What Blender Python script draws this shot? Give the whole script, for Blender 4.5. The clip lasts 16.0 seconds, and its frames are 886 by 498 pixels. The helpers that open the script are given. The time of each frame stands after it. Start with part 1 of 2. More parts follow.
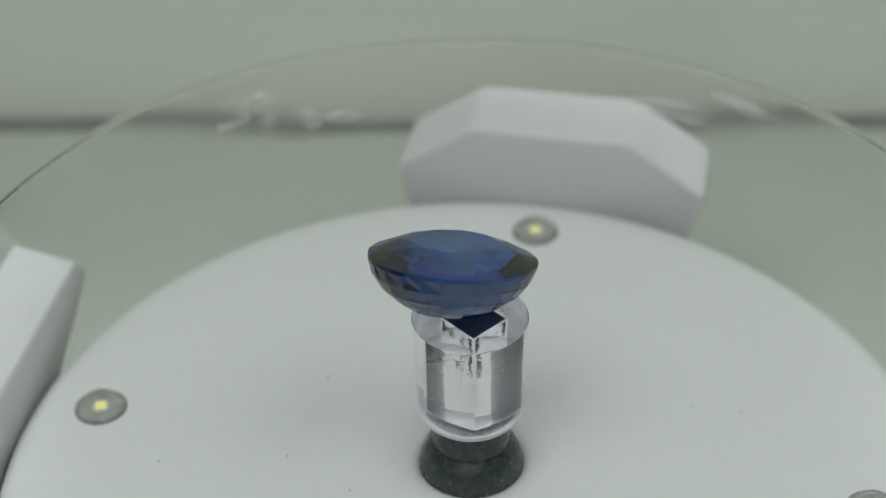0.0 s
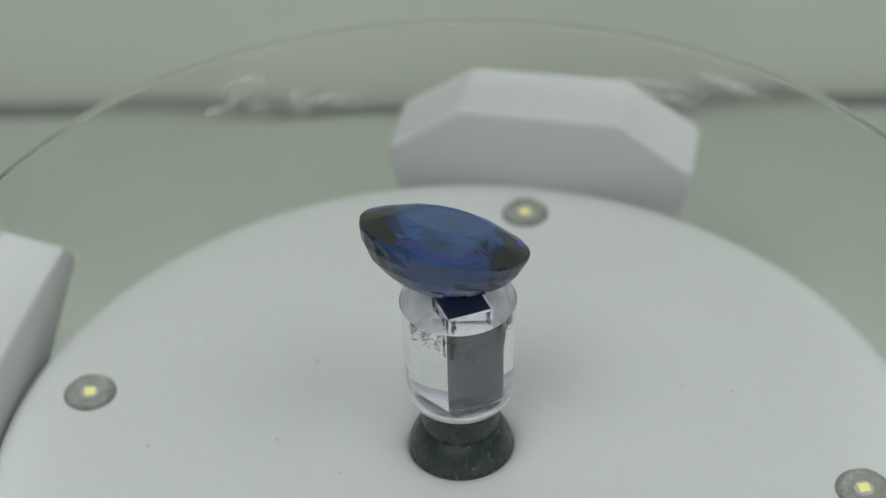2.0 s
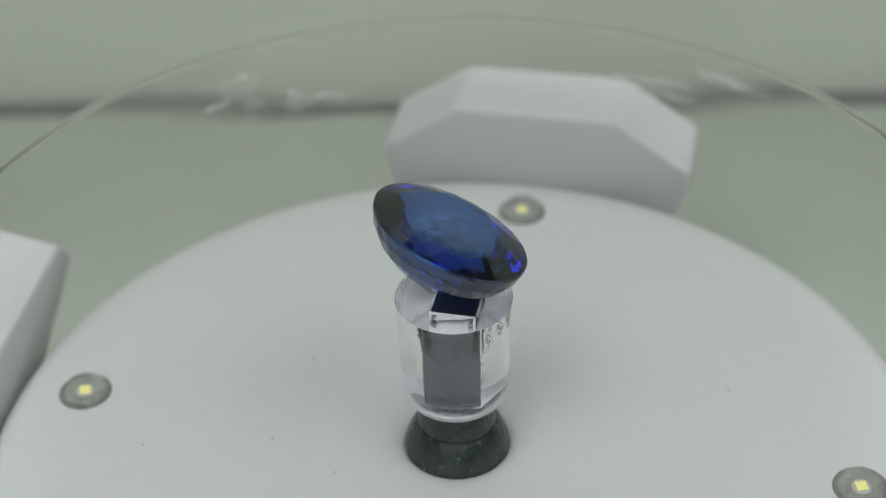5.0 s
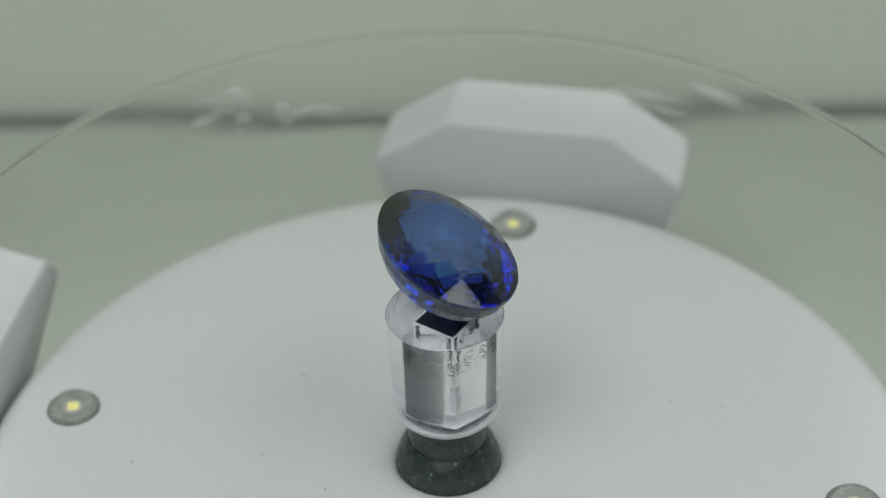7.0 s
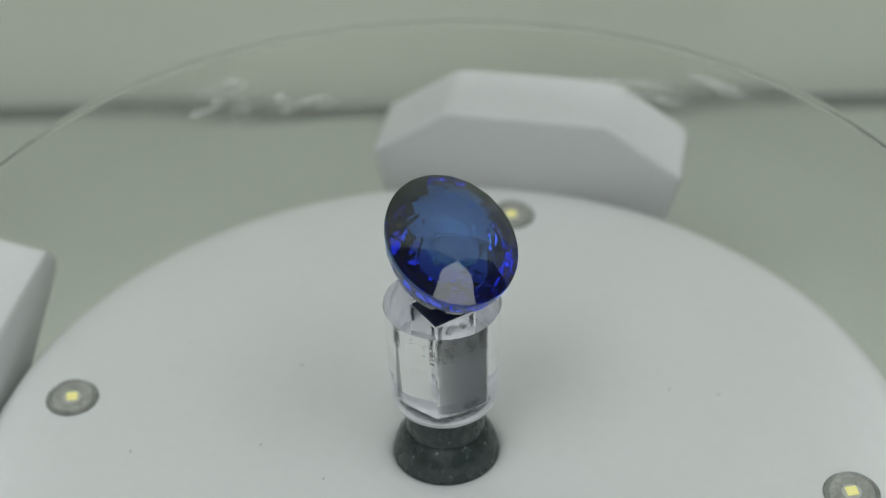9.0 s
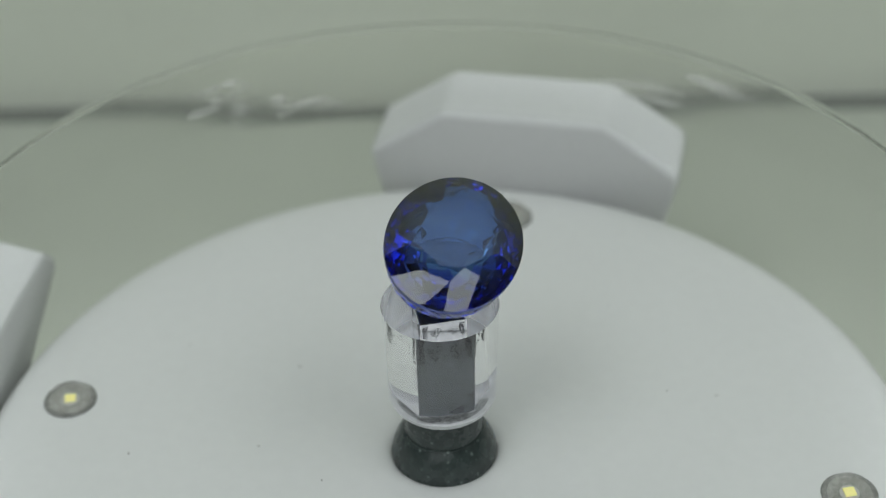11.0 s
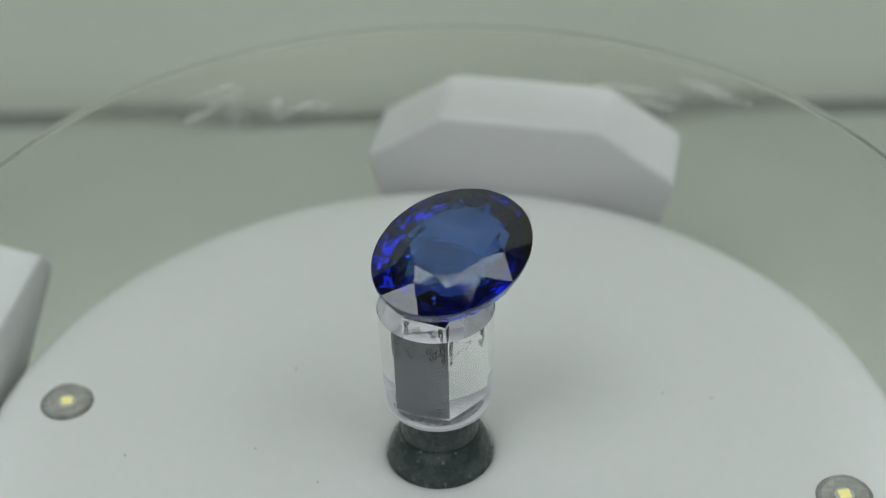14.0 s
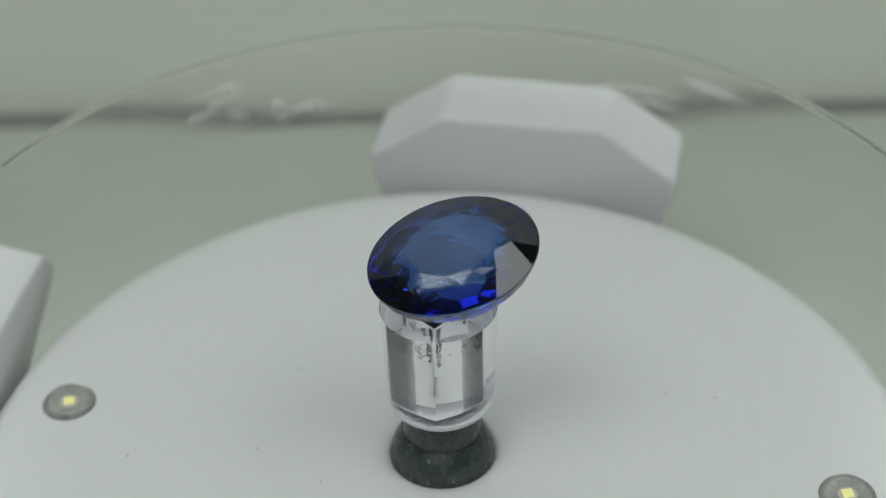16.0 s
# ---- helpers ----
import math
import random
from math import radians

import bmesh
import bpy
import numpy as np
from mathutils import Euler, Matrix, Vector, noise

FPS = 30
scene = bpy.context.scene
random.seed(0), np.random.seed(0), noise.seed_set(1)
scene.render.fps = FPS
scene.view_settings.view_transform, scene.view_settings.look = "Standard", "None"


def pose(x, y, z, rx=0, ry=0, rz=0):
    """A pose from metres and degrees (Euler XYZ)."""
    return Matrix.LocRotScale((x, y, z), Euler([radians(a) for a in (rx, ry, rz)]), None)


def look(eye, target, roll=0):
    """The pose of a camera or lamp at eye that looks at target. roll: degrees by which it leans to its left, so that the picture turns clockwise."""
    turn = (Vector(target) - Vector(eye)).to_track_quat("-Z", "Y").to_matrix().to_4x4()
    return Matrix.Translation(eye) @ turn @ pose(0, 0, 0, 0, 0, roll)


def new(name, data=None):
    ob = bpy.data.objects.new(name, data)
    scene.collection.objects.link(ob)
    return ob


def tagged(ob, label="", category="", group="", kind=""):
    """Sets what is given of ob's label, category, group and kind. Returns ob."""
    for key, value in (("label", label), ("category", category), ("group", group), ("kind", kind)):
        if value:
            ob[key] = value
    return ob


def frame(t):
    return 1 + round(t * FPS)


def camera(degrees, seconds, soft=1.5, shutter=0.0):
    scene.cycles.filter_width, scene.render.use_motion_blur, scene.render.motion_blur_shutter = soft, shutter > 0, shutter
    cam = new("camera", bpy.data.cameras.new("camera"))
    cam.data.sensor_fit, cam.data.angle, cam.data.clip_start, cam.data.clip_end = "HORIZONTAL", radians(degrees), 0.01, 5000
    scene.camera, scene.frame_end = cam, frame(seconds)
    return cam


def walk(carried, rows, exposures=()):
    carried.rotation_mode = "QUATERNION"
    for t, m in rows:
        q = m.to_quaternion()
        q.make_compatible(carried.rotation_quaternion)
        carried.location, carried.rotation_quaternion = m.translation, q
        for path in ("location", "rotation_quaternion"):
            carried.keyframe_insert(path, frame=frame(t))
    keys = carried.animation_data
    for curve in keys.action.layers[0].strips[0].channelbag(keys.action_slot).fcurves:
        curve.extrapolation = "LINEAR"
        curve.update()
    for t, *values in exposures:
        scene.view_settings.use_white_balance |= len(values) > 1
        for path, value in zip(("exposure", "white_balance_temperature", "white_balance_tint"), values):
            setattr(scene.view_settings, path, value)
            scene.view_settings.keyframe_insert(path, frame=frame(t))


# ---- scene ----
FOV = 29.8
cam = camera(FOV, 16.0, soft=1.2)
cam.data.dof.use_dof = True
cam.data.dof.focus_distance = 0.117
cam.data.dof.aperture_fstop = 27.0


def eye_pose(x, y, z, yaw, pitch, roll):
    return pose(x, y, z, 90 + pitch, 0, -yaw) @ pose(0, 0, 0, 0, 0, roll)


# seconds, place in metres, heading, pitch and lean in degrees
EYE = [
    (0, -0.00135, -0.09306, 0.08811, -0.303, -36.290, -1.127),
    (0.5, -0.00038, -0.09373, 0.08786, -0.505, -36.405, -1.567),
    (1, -0.00014, -0.09366, 0.08742, -0.476, -36.377, -1.756),
    (1.5, -0.00030, -0.09312, 0.08746, -0.436, -36.703, -1.802),
    (2, -0.00046, -0.09290, 0.08776, -0.307, -36.830, -1.657),
    (2.5, -0.00006, -0.09338, 0.08729, -0.512, -36.555, -1.862),
    (3, 0.00020, -0.09368, 0.08714, -0.607, -36.383, -1.889),
    (3.5, 0.00000, -0.09343, 0.08751, -0.501, -36.600, -1.847),
    (4, -0.00021, -0.09283, 0.08759, -0.365, -36.950, -1.740),
    (6.5, -0.00005, -0.09249, 0.08699, -0.228, -36.594, -1.692),
    (7, -0.00019, -0.09174, 0.08742, 0.119, -36.573, -1.450),
    (7.5, -0.00057, -0.09229, 0.08720, 0.279, -36.266, -1.408),
    (8, -0.00054, -0.09243, 0.08704, 0.164, -36.242, -1.386),
    (8.5, -0.00029, -0.09247, 0.08721, 0.211, -36.459, -1.524),
    (9, 0.00018, -0.09205, 0.08725, -0.005, -36.790, -1.645),
    (11.5, 0.00026, -0.09210, 0.08730, 0.073, -36.711, -1.663),
    (12, 0.00036, -0.09266, 0.08682, 0.011, -36.510, -1.700),
    (12.5, 0.00004, -0.09240, 0.08726, 0.171, -36.646, -1.632),
    (13, 0.00051, -0.09261, 0.08697, 0.090, -36.490, -1.602),
    (13.5, 0.00036, -0.09251, 0.08705, 0.153, -36.564, -1.584),
    (14, 0.00038, -0.09252, 0.08720, 0.152, -36.511, -1.587),
    (14.5, 0.00061, -0.09248, 0.08718, 0.044, -36.473, -1.659),
    (15, 0.00086, -0.09259, 0.08679, -0.001, -36.456, -1.739),
    (15.5, 0.00078, -0.09255, 0.08685, 0.037, -36.533, -1.769),
    (16, 0.00019, -0.09256, 0.08706, 0.158, -36.455, -1.638),
]
walk(cam, [(r[0], eye_pose(*r[1:])) for r in EYE])

# ---- light: the inside of a small photo booth ----
world = bpy.data.worlds.new("booth_air")
scene.world = world
world.use_nodes = True
world.node_tree.nodes["Background"].inputs["Color"].default_value = (0.93, 1.0, 0.95, 1)
world.node_tree.nodes["Background"].inputs["Strength"].default_value = 0.06
scene.view_settings.exposure = 0.0

S = 0.03  # metres in one unit of the plan: the radius of the ring of small lights
TABLE = -0.75


def area(name, eye, target, sx, sy, watts, color):
    d = bpy.data.lights.new(name, "AREA")
    d.shape, d.size, d.size_y, d.energy, d.color = "RECTANGLE", sx, sy, watts, color
    ob = new(name, d)
    ob.matrix_world = look(eye, target)
    return ob


area("lamp_left", (-0.106, -0.099, 0.293), (0, 0.05, 0), 0.15, 0.15, 0.216, (0.94, 0.99, 1.02))
area("lamp_right", (0.153, -0.081, 0.276), (0, 0.05, 0), 0.19, 0.14, 0.198, (0.94, 0.99, 1.02))
area("lamp_top", (0.0, -0.115, 0.305), (0, 0.05, 0.02), 0.09, 0.05, 0.034, (0.95, 0.99, 1.0))
# added fill with no known source, lifts the back wall
area("fill_front", (-0.06, -0.38, 0.22), (0, 0.08, 0.03), 0.44, 0.26, 0.27, (0.95, 0.99, 1.02))


# ---- materials ----
def material(name, color, rough=0.5, metal=0.0, trans=0.0, ior=1.45, vary=0.06, scale=400.0, bump=0.0, fine=4000.0,
             coat=0.0, sub=0.0, rough_vary=0.0):
    m = bpy.data.materials.new(name)
    m.use_nodes = True
    nt = m.node_tree
    b = nt.nodes["Principled BSDF"]
    b.inputs["Roughness"].default_value = rough
    b.inputs["Metallic"].default_value = metal
    b.inputs["Transmission Weight"].default_value = trans
    b.inputs["IOR"].default_value = ior
    b.inputs["Coat Weight"].default_value = coat
    b.inputs["Subsurface Weight"].default_value = sub
    if sub:
        b.inputs["Subsurface Radius"].default_value = (0.002, 0.002, 0.002)
        b.inputs["Subsurface Scale"].default_value = 1.0
    b.inputs["Base Color"].default_value = (*color, 1)
    if vary or bump or rough_vary:
        co = nt.nodes.new("ShaderNodeTexCoord")
        big = nt.nodes.new("ShaderNodeTexNoise")
        big.inputs["Scale"].default_value, big.inputs["Detail"].default_value = scale, 5
        small = nt.nodes.new("ShaderNodeTexNoise")
        small.inputs["Scale"].default_value, small.inputs["Detail"].default_value = fine, 3
        nt.links.new(co.outputs["Object"], big.inputs["Vector"])
        nt.links.new(co.outputs["Object"], small.inputs["Vector"])
        if vary:
            add = nt.nodes.new("ShaderNodeMath")
            add.operation = "ADD"
            nt.links.new(big.outputs["Fac"], add.inputs[0])
            nt.links.new(small.outputs["Fac"], add.inputs[1])
            half = nt.nodes.new("ShaderNodeMapRange")
            half.inputs["From Min"].default_value, half.inputs["From Max"].default_value = 0.6, 1.4
            half.inputs["To Min"].default_value, half.inputs["To Max"].default_value = 1 - vary, 1 + vary
            nt.links.new(add.outputs[0], half.inputs["Value"])
            mul = nt.nodes.new("ShaderNodeMix")
            mul.data_type, mul.blend_type = "RGBA", "MULTIPLY"
            mul.inputs["Factor"].default_value = 1
            mul.inputs["A"].default_value = (*color, 1)
            nt.links.new(half.outputs["Result"], mul.inputs["B"])
            nt.links.new(mul.outputs["Result"], b.inputs["Base Color"])
        if rough_vary:
            rr = nt.nodes.new("ShaderNodeMapRange")
            rr.inputs["From Min"].default_value, rr.inputs["From Max"].default_value = 0.35, 0.7
            rr.inputs["To Min"].default_value, rr.inputs["To Max"].default_value = max(0, rough - rough_vary), rough + rough_vary
            nt.links.new(big.outputs["Fac"], rr.inputs["Value"])
            nt.links.new(rr.outputs["Result"], b.inputs["Roughness"])
        if bump:
            bp = nt.nodes.new("ShaderNodeBump")
            bp.inputs["Strength"].default_value, bp.inputs["Distance"].default_value = bump, 0.0002
            nt.links.new(small.outputs["Fac"], bp.inputs["Height"])
            nt.links.new(bp.outputs["Normal"], b.inputs["Normal"])
    return m


WHITE = material("white_satin_plastic", (0.80, 0.815, 0.80), 0.42, vary=0.02, scale=60, fine=900, bump=0.02)
BLOCK = material("white_moulded_plastic", (0.745, 0.76, 0.75), 0.5, vary=0.03, scale=80, fine=1500, bump=0.04)
PANEL = material("milky_grey_plastic", (0.66, 0.67, 0.66), 0.45, vary=0.03, scale=80, fine=1500)
TABLE_MAT = material("grey_green_card", (0.555, 0.59, 0.515), 0.75, vary=0.04, scale=40, fine=1200, bump=0.05)
WALL_MAT = material("pale_grey_green_card", (0.80, 0.836, 0.732), 0.75, vary=0.03, scale=30, fine=900, bump=0.05)
# grey of the added shell, set for the light it bounces back
BOOTH = material("light_shell_grey", (0.36, 0.372, 0.36), 0.9, vary=0.03, scale=20, fine=500)
ACRYLIC = material("clear_acrylic", (0.985, 0.988, 0.99), 0.012, trans=1.0, ior=1.49, vary=0, bump=0)
BOWL = material("clear_glass", (0.974, 0.976, 0.960), 0.12, trans=1.0, ior=1.08, vary=0)
FOOT = material("dark_green_grey_stone", (0.044, 0.058, 0.055), 0.27, metal=0.0, vary=0.4, scale=900, fine=2600, bump=0.05, rough_vary=0.10)
BLACK = material("black_felt", (0.012, 0.014, 0.02), 0.7, vary=0.2, scale=1500)
POST = material("brushed_grey_metal", (0.12, 0.13, 0.145), 0.33, metal=0.7, vary=0.45, scale=260, fine=2400, bump=0.05, rough_vary=0.12)
FROST = material("frosted_acrylic", (0.74, 0.75, 0.76), 0.6, vary=0.15, scale=1800, fine=6000)
GLUE = material("speckled_adhesive", (0.36, 0.37, 0.38), 0.6, vary=0.9, scale=3200, fine=8000)
GAP_SHADE = material("dark_grey_gap_shade", (0.25, 0.265, 0.24), 0.8, vary=0.15, scale=200)
INK = material("black_ink", (0.03, 0.03, 0.034), 0.6, vary=0.2, scale=3000)
METAL = material("dull_grey_metal", (0.26, 0.265, 0.245), 0.5, metal=0.0, vary=0.45, scale=900, fine=4000, bump=0.1)


def specks(m, color, scale, reach):
    """Scatters small pale grains over a material."""
    nt = m.node_tree
    b = nt.nodes["Principled BSDF"]
    was = b.inputs["Base Color"].links[0].from_socket
    co = nt.nodes.new("ShaderNodeTexCoord")
    cells = nt.nodes.new("ShaderNodeTexVoronoi")
    cells.inputs["Scale"].default_value = scale
    nt.links.new(co.outputs["Object"], cells.inputs["Vector"])
    near = nt.nodes.new("ShaderNodeMapRange")
    near.inputs["From Min"].default_value, near.inputs["From Max"].default_value = reach, reach * 0.4
    nt.links.new(cells.outputs["Distance"], near.inputs["Value"])
    pick = nt.nodes.new("ShaderNodeSeparateColor")
    nt.links.new(cells.outputs["Color"], pick.inputs["Color"])
    few = nt.nodes.new("ShaderNodeMapRange")
    few.inputs["From Min"].default_value, few.inputs["From Max"].default_value = 0.70, 1.0
    nt.links.new(pick.outputs["Red"], few.inputs["Value"])
    amount = nt.nodes.new("ShaderNodeMath")
    amount.operation = "MULTIPLY"
    nt.links.new(near.outputs["Result"], amount.inputs[0])
    nt.links.new(few.outputs["Result"], amount.inputs[1])
    mix = nt.nodes.new("ShaderNodeMix")
    mix.data_type = "RGBA"
    mix.inputs["B"].default_value = (*color, 1)
    nt.links.new(amount.outputs[0], mix.inputs["Factor"])
    nt.links.new(was, mix.inputs["A"])
    nt.links.new(mix.outputs["Result"], b.inputs["Base Color"])


specks(FOOT, (0.22, 0.27, 0.25), 2300.0, 0.34)


def veil(name, color, alpha, rough=0.4):
    m = material(name, color, rough, vary=0)
    m.node_tree.nodes["Principled BSDF"].inputs["Alpha"].default_value = alpha
    return m


# pale see-through colour for the reflections modelled on the bowl
GLEAM = veil("pale_reflection_veil", (0.94, 0.955, 0.90), 0.23, 0.3)
LIP = material("clear_rounded_glass", (0.985, 0.985, 0.975), 0.06, trans=1.0, ior=1.10, vary=0)
LENS = material("clear_epoxy", (0.92, 0.92, 0.90), 0.14, trans=1.0, ior=1.09, vary=0)
PHOSPHOR = material("yellow_phosphor", (0.92, 0.86, 0.34), 0.5, vary=0.08, scale=3000)
CERAMIC = material("white_ceramic", (0.44, 0.435, 0.40), 0.5, vary=0.05, scale=3000)
DUST = material("grey_dust", (0.52, 0.52, 0.50), 0.9, vary=0.2, scale=3000)


def sapphire(name, body):
    """Clear blue stone; body: the colour that it gives to light passing through."""
    m = bpy.data.materials.new(name)
    m.use_nodes = True
    nt = m.node_tree
    nt.nodes.remove(nt.nodes["Principled BSDF"])
    inside = nt.nodes.new("ShaderNodeBsdfRefraction")
    inside.inputs["Color"].default_value, inside.inputs["IOR"].default_value = (*body, 1), 1.77
    inside.inputs["Roughness"].default_value = 0.0
    gloss = nt.nodes.new("ShaderNodeBsdfGlossy")
    gloss.inputs["Color"].default_value, gloss.inputs["Roughness"].default_value = (0.16, 0.17, 0.60, 1), 0.0
    polish = nt.nodes.new("ShaderNodeBsdfGlossy")
    polish.inputs["Color"].default_value, polish.inputs["Roughness"].default_value = (0.88, 0.90, 0.84, 1), 0.0
    fres = nt.nodes.new("ShaderNodeFresnel")
    fres.inputs["IOR"].default_value = 1.77
    # total reflection keeps the colour of the stone, partial reflection is the white polish
    total = nt.nodes.new("ShaderNodeMath")
    total.operation = "GREATER_THAN"
    total.inputs[1].default_value = 0.97
    nt.links.new(fres.outputs[0], total.inputs[0])
    mix = nt.nodes.new("ShaderNodeMixShader")
    nt.links.new(total.outputs[0], mix.inputs[0])
    nt.links.new(inside.outputs[0], mix.inputs[1])
    nt.links.new(gloss.outputs[0], mix.inputs[2])
    partial = nt.nodes.new("ShaderNodeMath")
    partial.operation = "SUBTRACT"
    partial.use_clamp = True
    nt.links.new(fres.outputs[0], partial.inputs[0])
    nt.links.new(total.outputs[0], partial.inputs[1])
    shine = nt.nodes.new("ShaderNodeMixShader")
    nt.links.new(partial.outputs[0], shine.inputs[0])
    nt.links.new(mix.outputs[0], shine.inputs[1])
    nt.links.new(polish.outputs[0], shine.inputs[2])
    haze = nt.nodes.new("ShaderNodeBsdfDiffuse")
    haze.inputs["Color"].default_value = (0.16, 0.26, 0.49, 1)
    milky = nt.nodes.new("ShaderNodeMixShader")
    co = nt.nodes.new("ShaderNodeTexCoord")
    lay = nt.nodes.new("ShaderNodeMapping")
    lay.inputs["Rotation"].default_value = (0.3, 0.2, 0.6)
    lay.inputs["Scale"].default_value = (0.5, 1.3, 1.0)
    silk = nt.nodes.new("ShaderNodeTexNoise")
    silk.inputs["Scale"].default_value, silk.inputs["Detail"].default_value, silk.inputs["Distortion"].default_value = 700.0, 5, 1.6
    amount = nt.nodes.new("ShaderNodeMapRange")
    amount.inputs["From Min"].default_value, amount.inputs["From Max"].default_value = 0.42, 0.72
    amount.inputs["To Min"].default_value, amount.inputs["To Max"].default_value = 0.13, 0.40
    # the fine silk lies as a cloud in the middle of the stone, under its table
    away = nt.nodes.new("ShaderNodeVectorMath")
    away.operation = "DISTANCE"
    away.inputs[1].default_value = (-0.020 * S, 0.040 * S, 0.655 * S)
    nt.links.new(co.outputs["Object"], away.inputs[0])
    cloud = nt.nodes.new("ShaderNodeMapRange")
    cloud.inputs["From Min"].default_value, cloud.inputs["From Max"].default_value = 0.135 * S, 0.06 * S
    nt.links.new(away.outputs["Value"], cloud.inputs["Value"])
    both = nt.nodes.new("ShaderNodeMath")
    both.operation = "MULTIPLY"
    nt.links.new(amount.outputs["Result"], both.inputs[0])
    nt.links.new(cloud.outputs["Result"], both.inputs[1])
    nt.links.new(co.outputs["Object"], lay.inputs["Vector"])
    nt.links.new(lay.outputs[0], silk.inputs["Vector"])
    nt.links.new(silk.outputs["Fac"], amount.inputs["Value"])
    nt.links.new(both.outputs[0], milky.inputs[0])
    nt.links.new(shine.outputs[0], milky.inputs[1])
    nt.links.new(haze.outputs[0], milky.inputs[2])
    nt.links.new(milky.outputs[0], nt.nodes["Material Output"].inputs["Surface"])
    return m


# one stone in two copies: the underside's shade is put into a deeper blue
UPPER_BLUE = sapphire("blue_sapphire_upper", (0.285, 0.485, 0.77))
SHADED_BLUE = sapphire("blue_sapphire_shaded_underside", (0.122, 0.24, 0.51))


# ---- mesh helpers; measures in plan units ----
def link(name, bm, mat, parent=None, label="", smooth=None, at=None):
    if at is not None:
        bmesh.ops.transform(bm, matrix=at, verts=bm.verts)
    for v in bm.verts:
        v.co *= S
    me = bpy.data.meshes.new(name)
    bm.to_mesh(me)
    bm.free()
    me.materials.append(mat)
    if smooth is not None:
        for p in me.polygons:
            p.use_smooth = True
        me.set_sharp_from_angle(angle=radians(smooth))
    ob = new(name, me)
    if parent is not None:
        ob.parent = parent
    if label:
        ob["label"] = label
    return ob


def part(name, bm, mat, parent, label="", smooth=None, at=None):
    return link(name, bm, mat, parent, label, smooth, at)


def lathe(profile, n=96, bm=None):
    """Turns a profile of (radius, height) round z; a radius of 0 closes it."""
    bm = bm or bmesh.new()
    rings = []
    for r, z in profile:
        if r <= 1e-9:
            rings.append([bm.verts.new((0, 0, z))])
        else:
            rings.append([bm.verts.new((r * math.cos(2 * math.pi * k / n), r * math.sin(2 * math.pi * k / n), z)) for k in range(n)])
    for a, b in zip(rings, rings[1:]):
        for k in range(n):
            j = (k + 1) % n
            vs = [a[k % len(a)], a[j % len(a)], b[j % len(b)], b[k % len(b)]]
            vs = list(dict.fromkeys(vs))
            if len(vs) > 2:
                bm.faces.new(vs)
    bm.normal_update()
    return bm


def box(x0, y0, z0, x1, y1, z1, bevel=0.0, seg=2):
    bm = bmesh.new()
    bmesh.ops.create_cube(bm, size=1)
    for v in bm.verts:
        v.co = Vector(((x0 + x1) / 2 + v.co.x * (x1 - x0), (y0 + y1) / 2 + v.co.y * (y1 - y0), (z0 + z1) / 2 + v.co.z * (z1 - z0)))
    if bevel:
        bmesh.ops.bevel(bm, geom=list(bm.edges), offset=bevel, segments=seg, affect="EDGES", profile=0.5)
    return bm


def prism(outline, y0, y1, bevel=0.0, seg=3):
    """An outline in x, z, thick from y0 to y1."""
    bm = bmesh.new()
    a = [bm.verts.new((x, y0, z)) for x, z in outline]
    b = [bm.verts.new((x, y1, z)) for x, z in outline]
    n = len(outline)
    bm.faces.new(a)
    bm.faces.new(list(reversed(b)))
    for k in range(n):
        bm.faces.new((a[k], b[k], b[(k + 1) % n], a[(k + 1) % n]))
    bmesh.ops.recalc_face_normals(bm, faces=bm.faces)
    if bevel:
        bmesh.ops.bevel(bm, geom=list(bm.edges), offset=bevel, segments=seg, affect="EDGES", profile=0.5)
    return bm


# ---- the booth ----
def booth():
    wall_turn = pose(0, 0, 0, 0, 0, -1.4)
    tagged(link("tabletop", box(-13, -14, TABLE - 1.2, 13, 2.757, TABLE, 0.02), TABLE_MAT, at=wall_turn),
           "matt grey-green card tabletop of a photo booth", "tabletop", kind="structure")
    tagged(link("wall_back", box(-13, 2.885, TABLE - 1.2, 13, 3.4, 13), WALL_MAT, at=wall_turn),
           "pale grey-green card back wall with a dark gap at its foot", "wall", kind="structure")
    # dark strip whose colour stands in for the shade inside the gap
    tagged(link("trim", box(-13, 2.759, TABLE - 0.2, 13, 2.883, TABLE - 0.012, 0.004), GAP_SHADE, at=wall_turn),
           "dark recessed strip standing in for shade between table and back wall", "trim", kind="structure")
    # unseen shell, added to shut out world light and give soft bounce
    tagged(link("booth_floor", box(-13.4, -14.4, TABLE - 1.6, 13.4, 3.8, TABLE - 1.2), BOOTH), "unseen grey floor added to keep light out of the gap", "floor", kind="structure")
    tagged(link("wall_left", box(-13.4, -14, TABLE - 1.2, -13, 3.8, 13), BOOTH), "unseen grey side wall added to block and bounce light", "wall", kind="structure")
    tagged(link("wall_right", box(13, -14, TABLE - 1.2, 13.4, 3.8, 13), BOOTH), "unseen grey side wall added to block and bounce light", "wall", kind="structure")
    tagged(link("wall_front", box(-13.4, -14.4, TABLE - 1.2, 13.4, -14, 13), BOOTH), "unseen grey front wall added to block and bounce light", "wall", kind="structure")
    tagged(link("ceiling", box(-13.4, -14.4, 13, 13.4, 3.8, 13.4), BOOTH), "unseen grey ceiling added to block and bounce light", "ceiling", kind="structure")


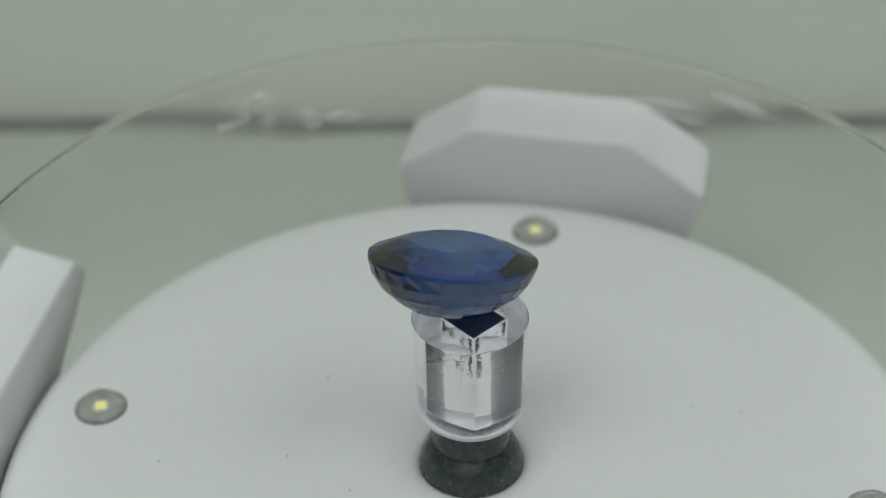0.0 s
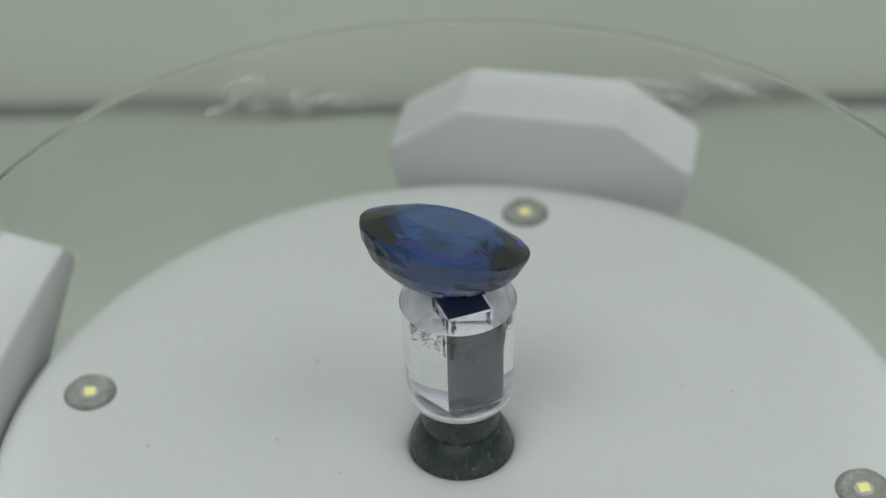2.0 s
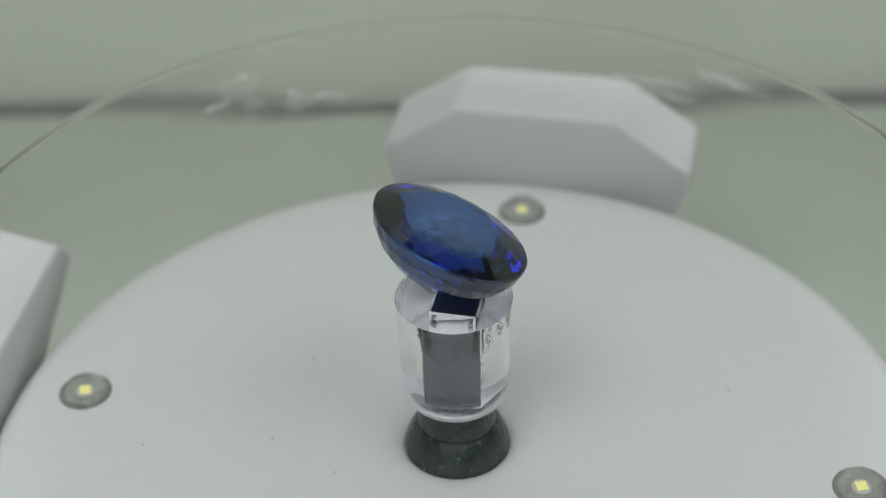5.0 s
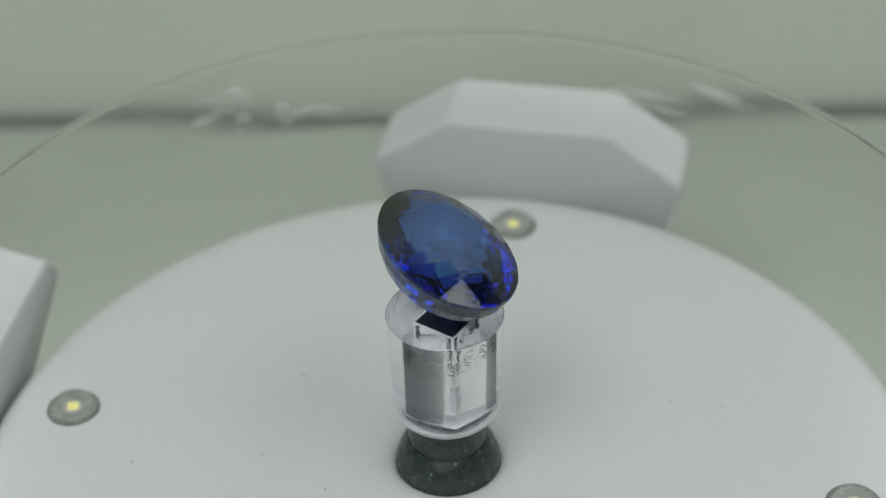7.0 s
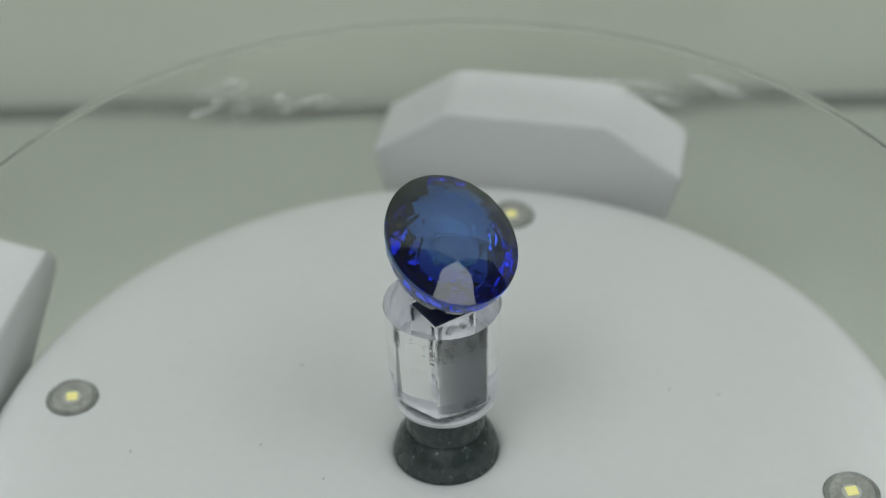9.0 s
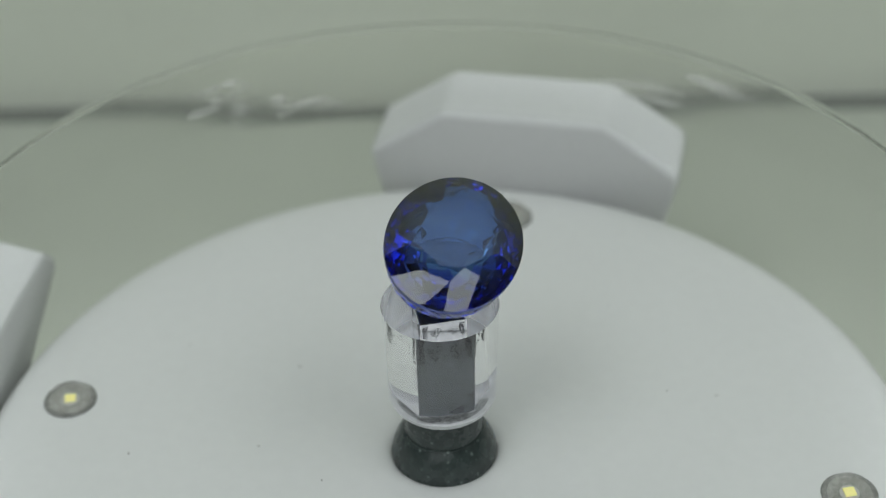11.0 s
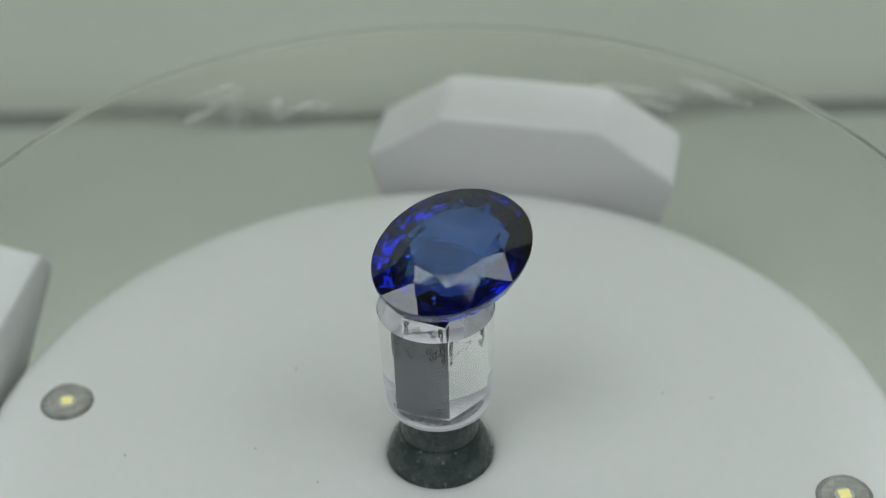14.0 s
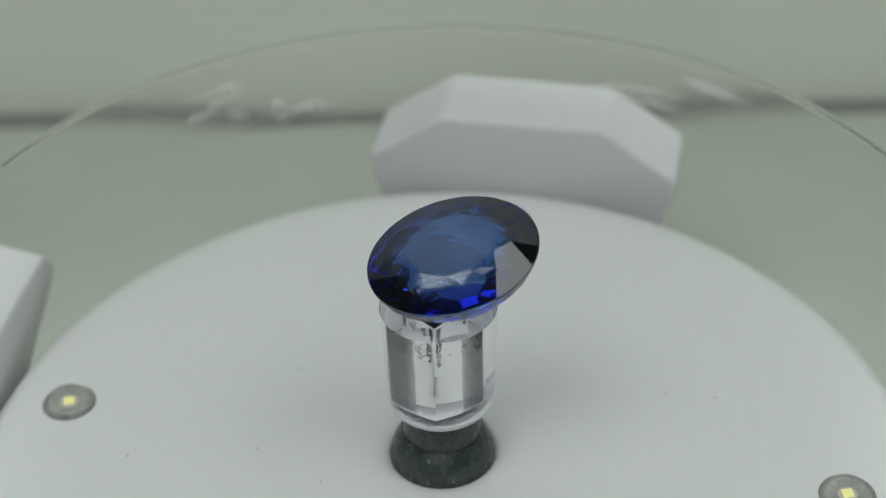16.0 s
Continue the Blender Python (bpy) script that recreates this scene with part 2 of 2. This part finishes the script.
# ---- round platform with its small lamps ----
def platform():
    base = tagged(new("round_platform"), "glossy white round plastic platform with small lamps and a well", "platform")
    prof = [(0, -0.021), (0.1335, -0.021), (0.1345, -0.013), (0.140, -0.0085), (0.150, -0.0045), (0.163, -0.0016), (0.184, 0), (0.5, 0), (0.9, 0), (1.04, -0.0005), (1.095, -0.004), (1.14, -0.012), (1.172, -0.025), (1.196, -0.046), (1.210, -0.08),
            (1.213, -0.12), (1.213, TABLE + 0.01), (1.206, TABLE + 0.001), (0, TABLE + 0.001)]
    part("plate", lathe(list(reversed(prof)), 160), WHITE, base, smooth=35)
    for a in (167.72, 77.72, -12.28):
        led(base, a)
    return base


def led(base, azimuth):
    at = pose(math.cos(radians(azimuth)), math.sin(radians(azimuth)), 0, 0, 0, azimuth + 20)
    ring = part("lamp_bezel", lathe([(0.0, 0.002), (0.052, 0.002), (0.056, 0.006), (0.066, 0.006), (0.0685, 0.004), (0.069, 0.0005)][::-1], 48),
                METAL, base, "dull grey metal lamp ring", 30, at)
    part("lamp_lens", lathe([(0.0, 0.0025), (0.058, 0.0025), (0.0575, 0.010), (0.051, 0.023), (0.037, 0.034), (0.019, 0.040), (0, 0.0415)], 40),
         LENS, ring, "clear domed lens", 30, at).visible_shadow = False
    part("lamp_base", lathe([(0.023, 0.0028), (0.023, 0.0035), (0.021, 0.0045), (0.0, 0.0045)], 24), CERAMIC, ring, "white lamp base", 30, at)
    part("lamp_chip", box(-0.0135, -0.0135, 0.0047, 0.0135, 0.0135, 0.0070, 0.002), PHOSPHOR, ring, "yellow square lamp chip", None, at)


# ---- white blocks round the platform ----
def block(azimuth, reach, along, depth, w, c, h, top, inset, fall, round_, skew, label):
    """A slab with chamfered corners that stands across the bearing, its front at that reach from the platform's centre."""
    low, foot = top - h - 0.03, w + c - inset
    out = [(-w, top), (w, top), (w + c, top - h), (w + c, low), (foot, low - fall), (foot, TABLE + 0.002),
           (-foot, TABLE + 0.002), (-foot, low - fall), (-w - c, low), (-w - c, top - h)]
    ob = tagged(new("octagonal_block"), label, "block", "blocks round the platform")
    body = prism(out, 0.0, depth, round_, 5)
    for v in body.verts:
        v.co.x += skew * v.co.y
    part("housing", body, BLOCK, ob, smooth=40)
    i = 0.016
    inner = [(-w + i * .4, top - i), (w - i * .4, top - i), (w + c - i, top - h - i * .6), (w + c - i, low), (foot - i, low - fall),
             (i - foot, low - fall), (i - w - c, low), (i - w - c, top - h - i * .6)]
    part("front_panel", prism(inner, -0.002, 0.02, 0.0015, 2), PANEL, ob, "grey inset front panel", 40)
    ob.matrix_world = pose(0, 0, 0, 0, 0, azimuth - 90) @ pose(S * along, S * reach, 0)


def blocks():
    block(77.72, 1.222, 0.004, 0.272, 0.250, 0.232, 0.158, 0.207, 0.07, 0.31, 0.022, 0.0, "white plastic block with chamfered corners and grey front, behind the platform")
    block(170.4, 1.219, 0.02, 0.21, 0.50, 0.060, 0.060, 0.112, 0.28, 0.14, 0.012, 0.26, "white flat-topped plastic block with chamfered corners, beside the platform")


# ---- clear bowl round everything ----
def ridge(bm, line, a0, a1, z, half, rise):
    """A low wavy ridge along the inside of the wall that thins out at both ends."""
    n, rows = 10, []
    for i in range(n + 1):
        f = i / n
        g = radians(a0 + (a1 - a0) * f)
        h = half * math.sin(math.pi * f) ** 0.7 + 0.0004
        zc = z + rise * (f - 0.5) + 0.003 * math.sin(9 * f + 40 * z)
        r = float(np.interp(zc, [p[1] for p in line], [p[0] for p in line]))
        rows.append([bm.verts.new(((r - d) * math.cos(g), (r - d) * math.sin(g), zc + e * h)) for d, e in ((0.0185, -1), (0.022, 0), (0.0185, 1))])
    for p, q in zip(rows, rows[1:]):
        for k in (0, 1):
            bm.faces.new((p[k], q[k], q[k + 1], p[k + 1]))


def bowl():
    line = [(1.60, TABLE + 0.006), (1.60, -0.15), (1.60, 0.0), (1.575, 0.06), (1.53, 0.135), (1.488, 0.20), (1.426, 0.303), (1.38, 0.38), (1.335, 0.455)]
    # the wall is thick at the foot and thins towards the lip
    def thick(z):
        return float(np.interp(z, (0.0, 0.20, 0.455), (0.016, 0.016, 0.005)))

    prof = line + [(r - thick(z), z - 0.0015) for r, z in reversed(line)]
    prof.append(prof[0])
    bm = lathe(prof, 192)
    bmesh.ops.remove_doubles(bm, verts=bm.verts, dist=1e-5)
    bmesh.ops.recalc_face_normals(bm, faces=bm.faces)
    ob = tagged(new("glass_bowl"), "clear round thin bowl with an open lip, around the platform", "bowl")
    part("bowl_wall", bm, BOWL, ob, "clear thin wall", 40).visible_shadow = False
    lip = lathe([(1.332 + 0.014 * math.cos(math.pi * k / 8), 0.4625 + 0.0065 * math.sin(math.pi * k / 8)) for k in range(17)], 192)
    bmesh.ops.remove_doubles(lip, verts=lip.verts, dist=1e-5)
    bmesh.ops.recalc_face_normals(lip, faces=lip.faces)
    part("bowl_lip", lip, LIP, ob, "rounded clear lip", 40).visible_shadow = False
    rnd = random.Random(21)
    # reflections on the far wall, built as pale ridges: first and last bearing, lower and upper height
    for a0, a1, z0, z1 in ((116.0, 122.0, 0.190, 0.350), (112.0, 117.0, 0.245, 0.350), (111.8, 115.2, 0.080, 0.205), (106.8, 110.2, 0.030, 0.200),
                           (99.5, 108.0, 0.055, 0.175), (57.0, 68.0, 0.172, 0.330), (47.0, 57.5, 0.322, 0.400)):
        for k in range(max(5, int((z1 - z0) * 52))):
            bm = bmesh.new()
            z = rnd.uniform(z0, z1)
            span = (a1 - a0) * rnd.uniform(0.35, 0.9) * (1.1 - abs(2 * (z - z0) / (z1 - z0) - 1) * 0.5)
            start = rnd.uniform(a0, a1 - span * 0.8)
            ridge(bm, line, start, start + span, z, rnd.uniform(0.005, 0.014), rnd.uniform(-0.010, 0.010))
            part("reflection_mark", bm, GLEAM, ob, "pale ridge standing in for a reflection in the glass", 60).visible_shadow = False
    return ob


# ---- turning stand ----
def stamp(bm, x0, y0, z0, x1, y1, z1):
    v = [bm.verts.new((x, y, z)) for z in (z0, z1) for x, y in ((x0, y0), (x1, y0), (x1, y1), (x0, y1))]
    for f in ((3, 2, 1, 0), (4, 5, 6, 7), (0, 1, 5, 4), (1, 2, 6, 5), (2, 3, 7, 6), (3, 0, 4, 7)):
        bm.faces.new([v[i] for i in f])


def stand():
    st = tagged(new("display_stand"), "clear acrylic cylinder on a dark speckled flared foot, turning", "stand")
    part("foot", lathe([(0, -0.0205), (0.129, -0.0205), (0.1315, -0.017), (0.1325, -0.006), (0.1315, 0.006), (0.128, 0.020), (0.1215, 0.038), (0.112, 0.056), (0.104, 0.068), (0.1005, 0.072),
                        (0.1010, 0.0745), (0.0995, 0.0765), (0.0965, 0.0770), (0.0960, 0.079), (0.0975, 0.081), (0.0968, 0.084), (0.0965, 0.150), (0.095, 0.160), (0.09, 0.1635), (0, 0.1635)], 96), FOOT, st, "dark speckled foot", 25)
    bm = lathe([(0, 0.165), (0.108, 0.165), (0.118, 0.168), (0.126, 0.176), (0.1305, 0.19), (0.1318, 0.205), (0.1322, 0.215), (0.1400, 0.455), (0.1402, 0.461), (0, 0.461)], 128)
    q, z0, z1 = 0.056, 0.188, 0.452
    ex, ey = 0.0088, -0.0046  # the bore sits a little off the axis
    c = [bm.verts.new((x + ex, y + ey, z)) for z in (z0, z1) for x, y in ((-q, -q), (q, -q), (q, q), (-q, q))]
    for f in ((0, 1, 2, 3), (7, 6, 5, 4), (0, 4, 5, 1), (1, 5, 6, 2), (2, 6, 7, 3), (3, 7, 4, 0)):
        bm.faces.new([c[i] for i in f])
    bm.normal_update()
    cyl = part("acrylic_cylinder", bm, ACRYLIC, st, "clear acrylic cylinder with a square bore", 30)
    cyl.visible_shadow = False
    part("bottom_pad", lathe([(0, 0.1637), (0.1085, 0.1637), (0.119, 0.167), (0.1272, 0.1756), (0.1313, 0.1885), (0.1300, 0.1888), (0.125, 0.177), (0.117, 0.1695),
                              (0.107, 0.1665), (0, 0.1665)], 64), FROST, st, "frosted white bottom rim", 40)
    part("adhesive_patch", lathe([(0, 0.1668), (0.060, 0.1668), (0.062, 0.1672), (0.060, 0.1676), (0, 0.1676)], 48), GLUE, st, "dark speckled adhesive patch", 40)
    part("inner_post", box(-0.0535, -0.0535, 0.1895, 0.0535, 0.0535, 0.442, 0.001), POST, st, "dark grey square post", None, pose(ex, ey, 0))
    part("bore_cap", box(-0.0525, -0.0525, 0.4425, 0.0525, 0.0525, 0.4505, 0.001), BLACK, st, "black square pad", None, pose(ex, ey, 0))
    rnd = random.Random(4)
    # unreadable print near the upper corners of the bore's sides
    for side in range(4):
        for edge in (-1, 1):
            bm = bmesh.new()
            for k in range(30):
                z = 0.434 - k * 0.0027
                for c in range(5):
                    if rnd.random() < 0.25 + 0.014 * k + 0.05 * c:
                        continue
                    x0 = edge * (0.0485 - c * 0.0026) + rnd.uniform(-0.0008, 0.0008)
                    stamp(bm, x0 - 0.0014, -0.0568, z, x0 + rnd.uniform(0.0004, 0.0016), -0.0545, z + rnd.uniform(0.0012, 0.0024))
            for k in range(60 if side % 2 else 8):
                x0, z = edge * (0.020 + rnd.gauss(0, 0.008)), 0.392 + rnd.gauss(0, 0.016)
                stamp(bm, x0, -0.0568, z, x0 + rnd.uniform(0.0010, 0.0026), -0.0545, z + rnd.uniform(0.0010, 0.0022))
            part("print_bars", bm, INK, st, "small black print", None, pose(ex, ey, 0, 0, 0, 90 * side))
    return st


# ---- the gem ----
ZONES = {"table_facet": 0, "crown": 1, "girdle": 2, "pavilion": 3}


def gem():
    a, b = 0.2036, 0.1594
    hc, rt, rm, hp, g = 0.038, 0.53, 0.69, 0.142, 0.005
    n, fine, turn0 = 10, 6, -3.8 / 360
    count = 2 * n * fine
    zm = g + hc * 0.755

    def spot(r, turn, z):
        return Vector((r * math.cos(2 * math.pi * turn), r * math.sin(2 * math.pi * turn), z))

    bm = bmesh.new()

    def put(p):
        return bm.verts.new((a * p.x, b * p.y, p.z))

    table = [put(spot(rt, k / n + turn0, g + hc)) for k in range(n)]
    mids = [spot(rm, (k + 0.5) / n + turn0, zm) for k in range(n)]
    mid = [put(p) for p in mids]
    # the edge of the stone dips a little in the middle of each facet that meets it
    edge = []
    for k in range(2 * n):
        p, q, m = spot(1, k / (2 * n) + turn0, g), spot(1, (k + 1) / (2 * n) + turn0, g), mids[k // 2]
        nrm = (q - p).cross(m - p)
        for i in range(fine):
            e = spot(1, (k + i / fine) / (2 * n) + turn0, g)
            e.z = p.z - (nrm.x * (e.x - p.x) + nrm.y * (e.y - p.y)) / nrm.z
            edge.append(put(e))
    bm.faces.new(table)
    for k in range(n):
        bm.faces.new((table[(k + 1) % n], table[k], mid[k]))
        bm.faces.new((table[k], mid[k - 1], mid[k]))
        bm.faces.new((mid[k - 1], edge[2 * fine * k], mid[k]))
        for h in (0, 1):
            first = fine * (2 * k + h)
            bm.faces.new([mid[k]] + [edge[(first + i) % count] for i in range(fine + 1)])
    # the underside: steps of four-sided hand-cut facets that belly out
    rnd = random.Random(17)
    low = [put(spot(1, k / count + turn0, -g)) for k in range(count)]
    for k in range(count):
        j = (k + 1) % count
        bm.faces.new((edge[k], low[k], low[j], edge[j]))
    last, parts_of, cols = low, count, 24
    for r, z, loose in ((0.945, -0.0385, 0.002), (0.83, -0.072, 0.005), (0.65, -0.1015, 0.009), (0.47, -0.1225, 0.013), (0.25, -0.1365, 0.016)):
        cur = [put(spot(r + rnd.uniform(-loose, loose), (k + rnd.uniform(-7, 7) * loose) / cols + turn0, z)) for k in range(cols)]
        step = parts_of // cols
        for k in range(cols):
            j = (k + 1) % cols
            bm.faces.new([last[(step * k + i) % parts_of] for i in range(step, -1, -1)] + [cur[k], cur[j]])
        last, parts_of = cur, cols
    tip = bm.verts.new((0.012, 0, -hp))
    for k in range(cols):
        bm.faces.new((last[k], tip, last[(k + 1) % cols]))
    bmesh.ops.recalc_face_normals(bm, faces=bm.faces)
    zone = bm.faces.layers.int.new("zone")
    for f in bm.faces:
        zs = [v.co.z for v in f.verts]
        f[zone] = 0 if min(zs) > g + hc - 1e-4 else 1 if max(zs) > zm - 1e-4 else 2 if min(zs) > -g - 1e-4 else 3
    th, ph, la = radians(18.75), radians(68.42), radians(16.32)
    nrm = Vector((math.sin(th) * math.cos(ph), math.sin(th) * math.sin(ph), math.cos(th)))
    u = Vector((math.cos(la), math.sin(la), 0))
    u = (u - nrm * u.dot(nrm)).normalized()
    v = nrm.cross(u)
    m = Matrix((u, v, nrm)).transposed().to_4x4()
    m.translation = Vector((-0.0375, 0.0196, 0.617))
    bmesh.ops.transform(bm, matrix=m, verts=bm.verts)
    stone = tagged(new("oval_gemstone"), "deep blue faceted oval sapphire, tilted on the acrylic stand", "gemstone")
    for name in ("table_facet", "crown", "girdle", "pavilion"):
        piece = bm.copy()
        piece.faces.ensure_lookup_table()
        bmesh.ops.delete(piece, geom=[f for f in piece.faces if f[piece.faces.layers.int["zone"]] != ZONES[name]], context="FACES")
        part(name, piece, SHADED_BLUE if name == "pavilion" else UPPER_BLUE, stone)
    bm.free()
    return stone


def dust():
    rnd = random.Random(9)
    spots = ((-0.686, 0.426), (-0.469, 0.016), (-0.797, 0.004), (0.585, 0.179), (0.710, 0.155), (0.468, 0.538), (-0.305, -0.112), (-0.38, 0.32))
    bm = bmesh.new()
    for x, y in spots:
        r = rnd.uniform(0.002, 0.0035)
        bmesh.ops.create_icosphere(bm, subdivisions=1, radius=1, matrix=Matrix.Translation((x, y, 0.0012)) @ pose(0, 0, 0, 0, 0, rnd.uniform(0, 180)) @ Matrix.Diagonal((r, r * rnd.uniform(0.8, 2.2), 0.0012, 1)))
    tagged(link("dust_specks", bm, DUST), "tiny grey dust specks on the white platform", "dust", kind="stuff")


booth()
PLATFORM = platform()
blocks()
BOWL_THING = bowl()
STAND = stand()
GEM = gem()
dust()

SPIN = -11.15  # degrees a second


def motions():
    steps = [16.0 * k / 16 for k in range(17)]
    walk(STAND, [(t, pose(0, -0.004 * S, 0, 0, 0, 42.5 + SPIN * t)) for t in steps])
    walk(GEM, [(t, pose(0, 0, 0, 0, 0, SPIN * t)) for t in steps])


motions()
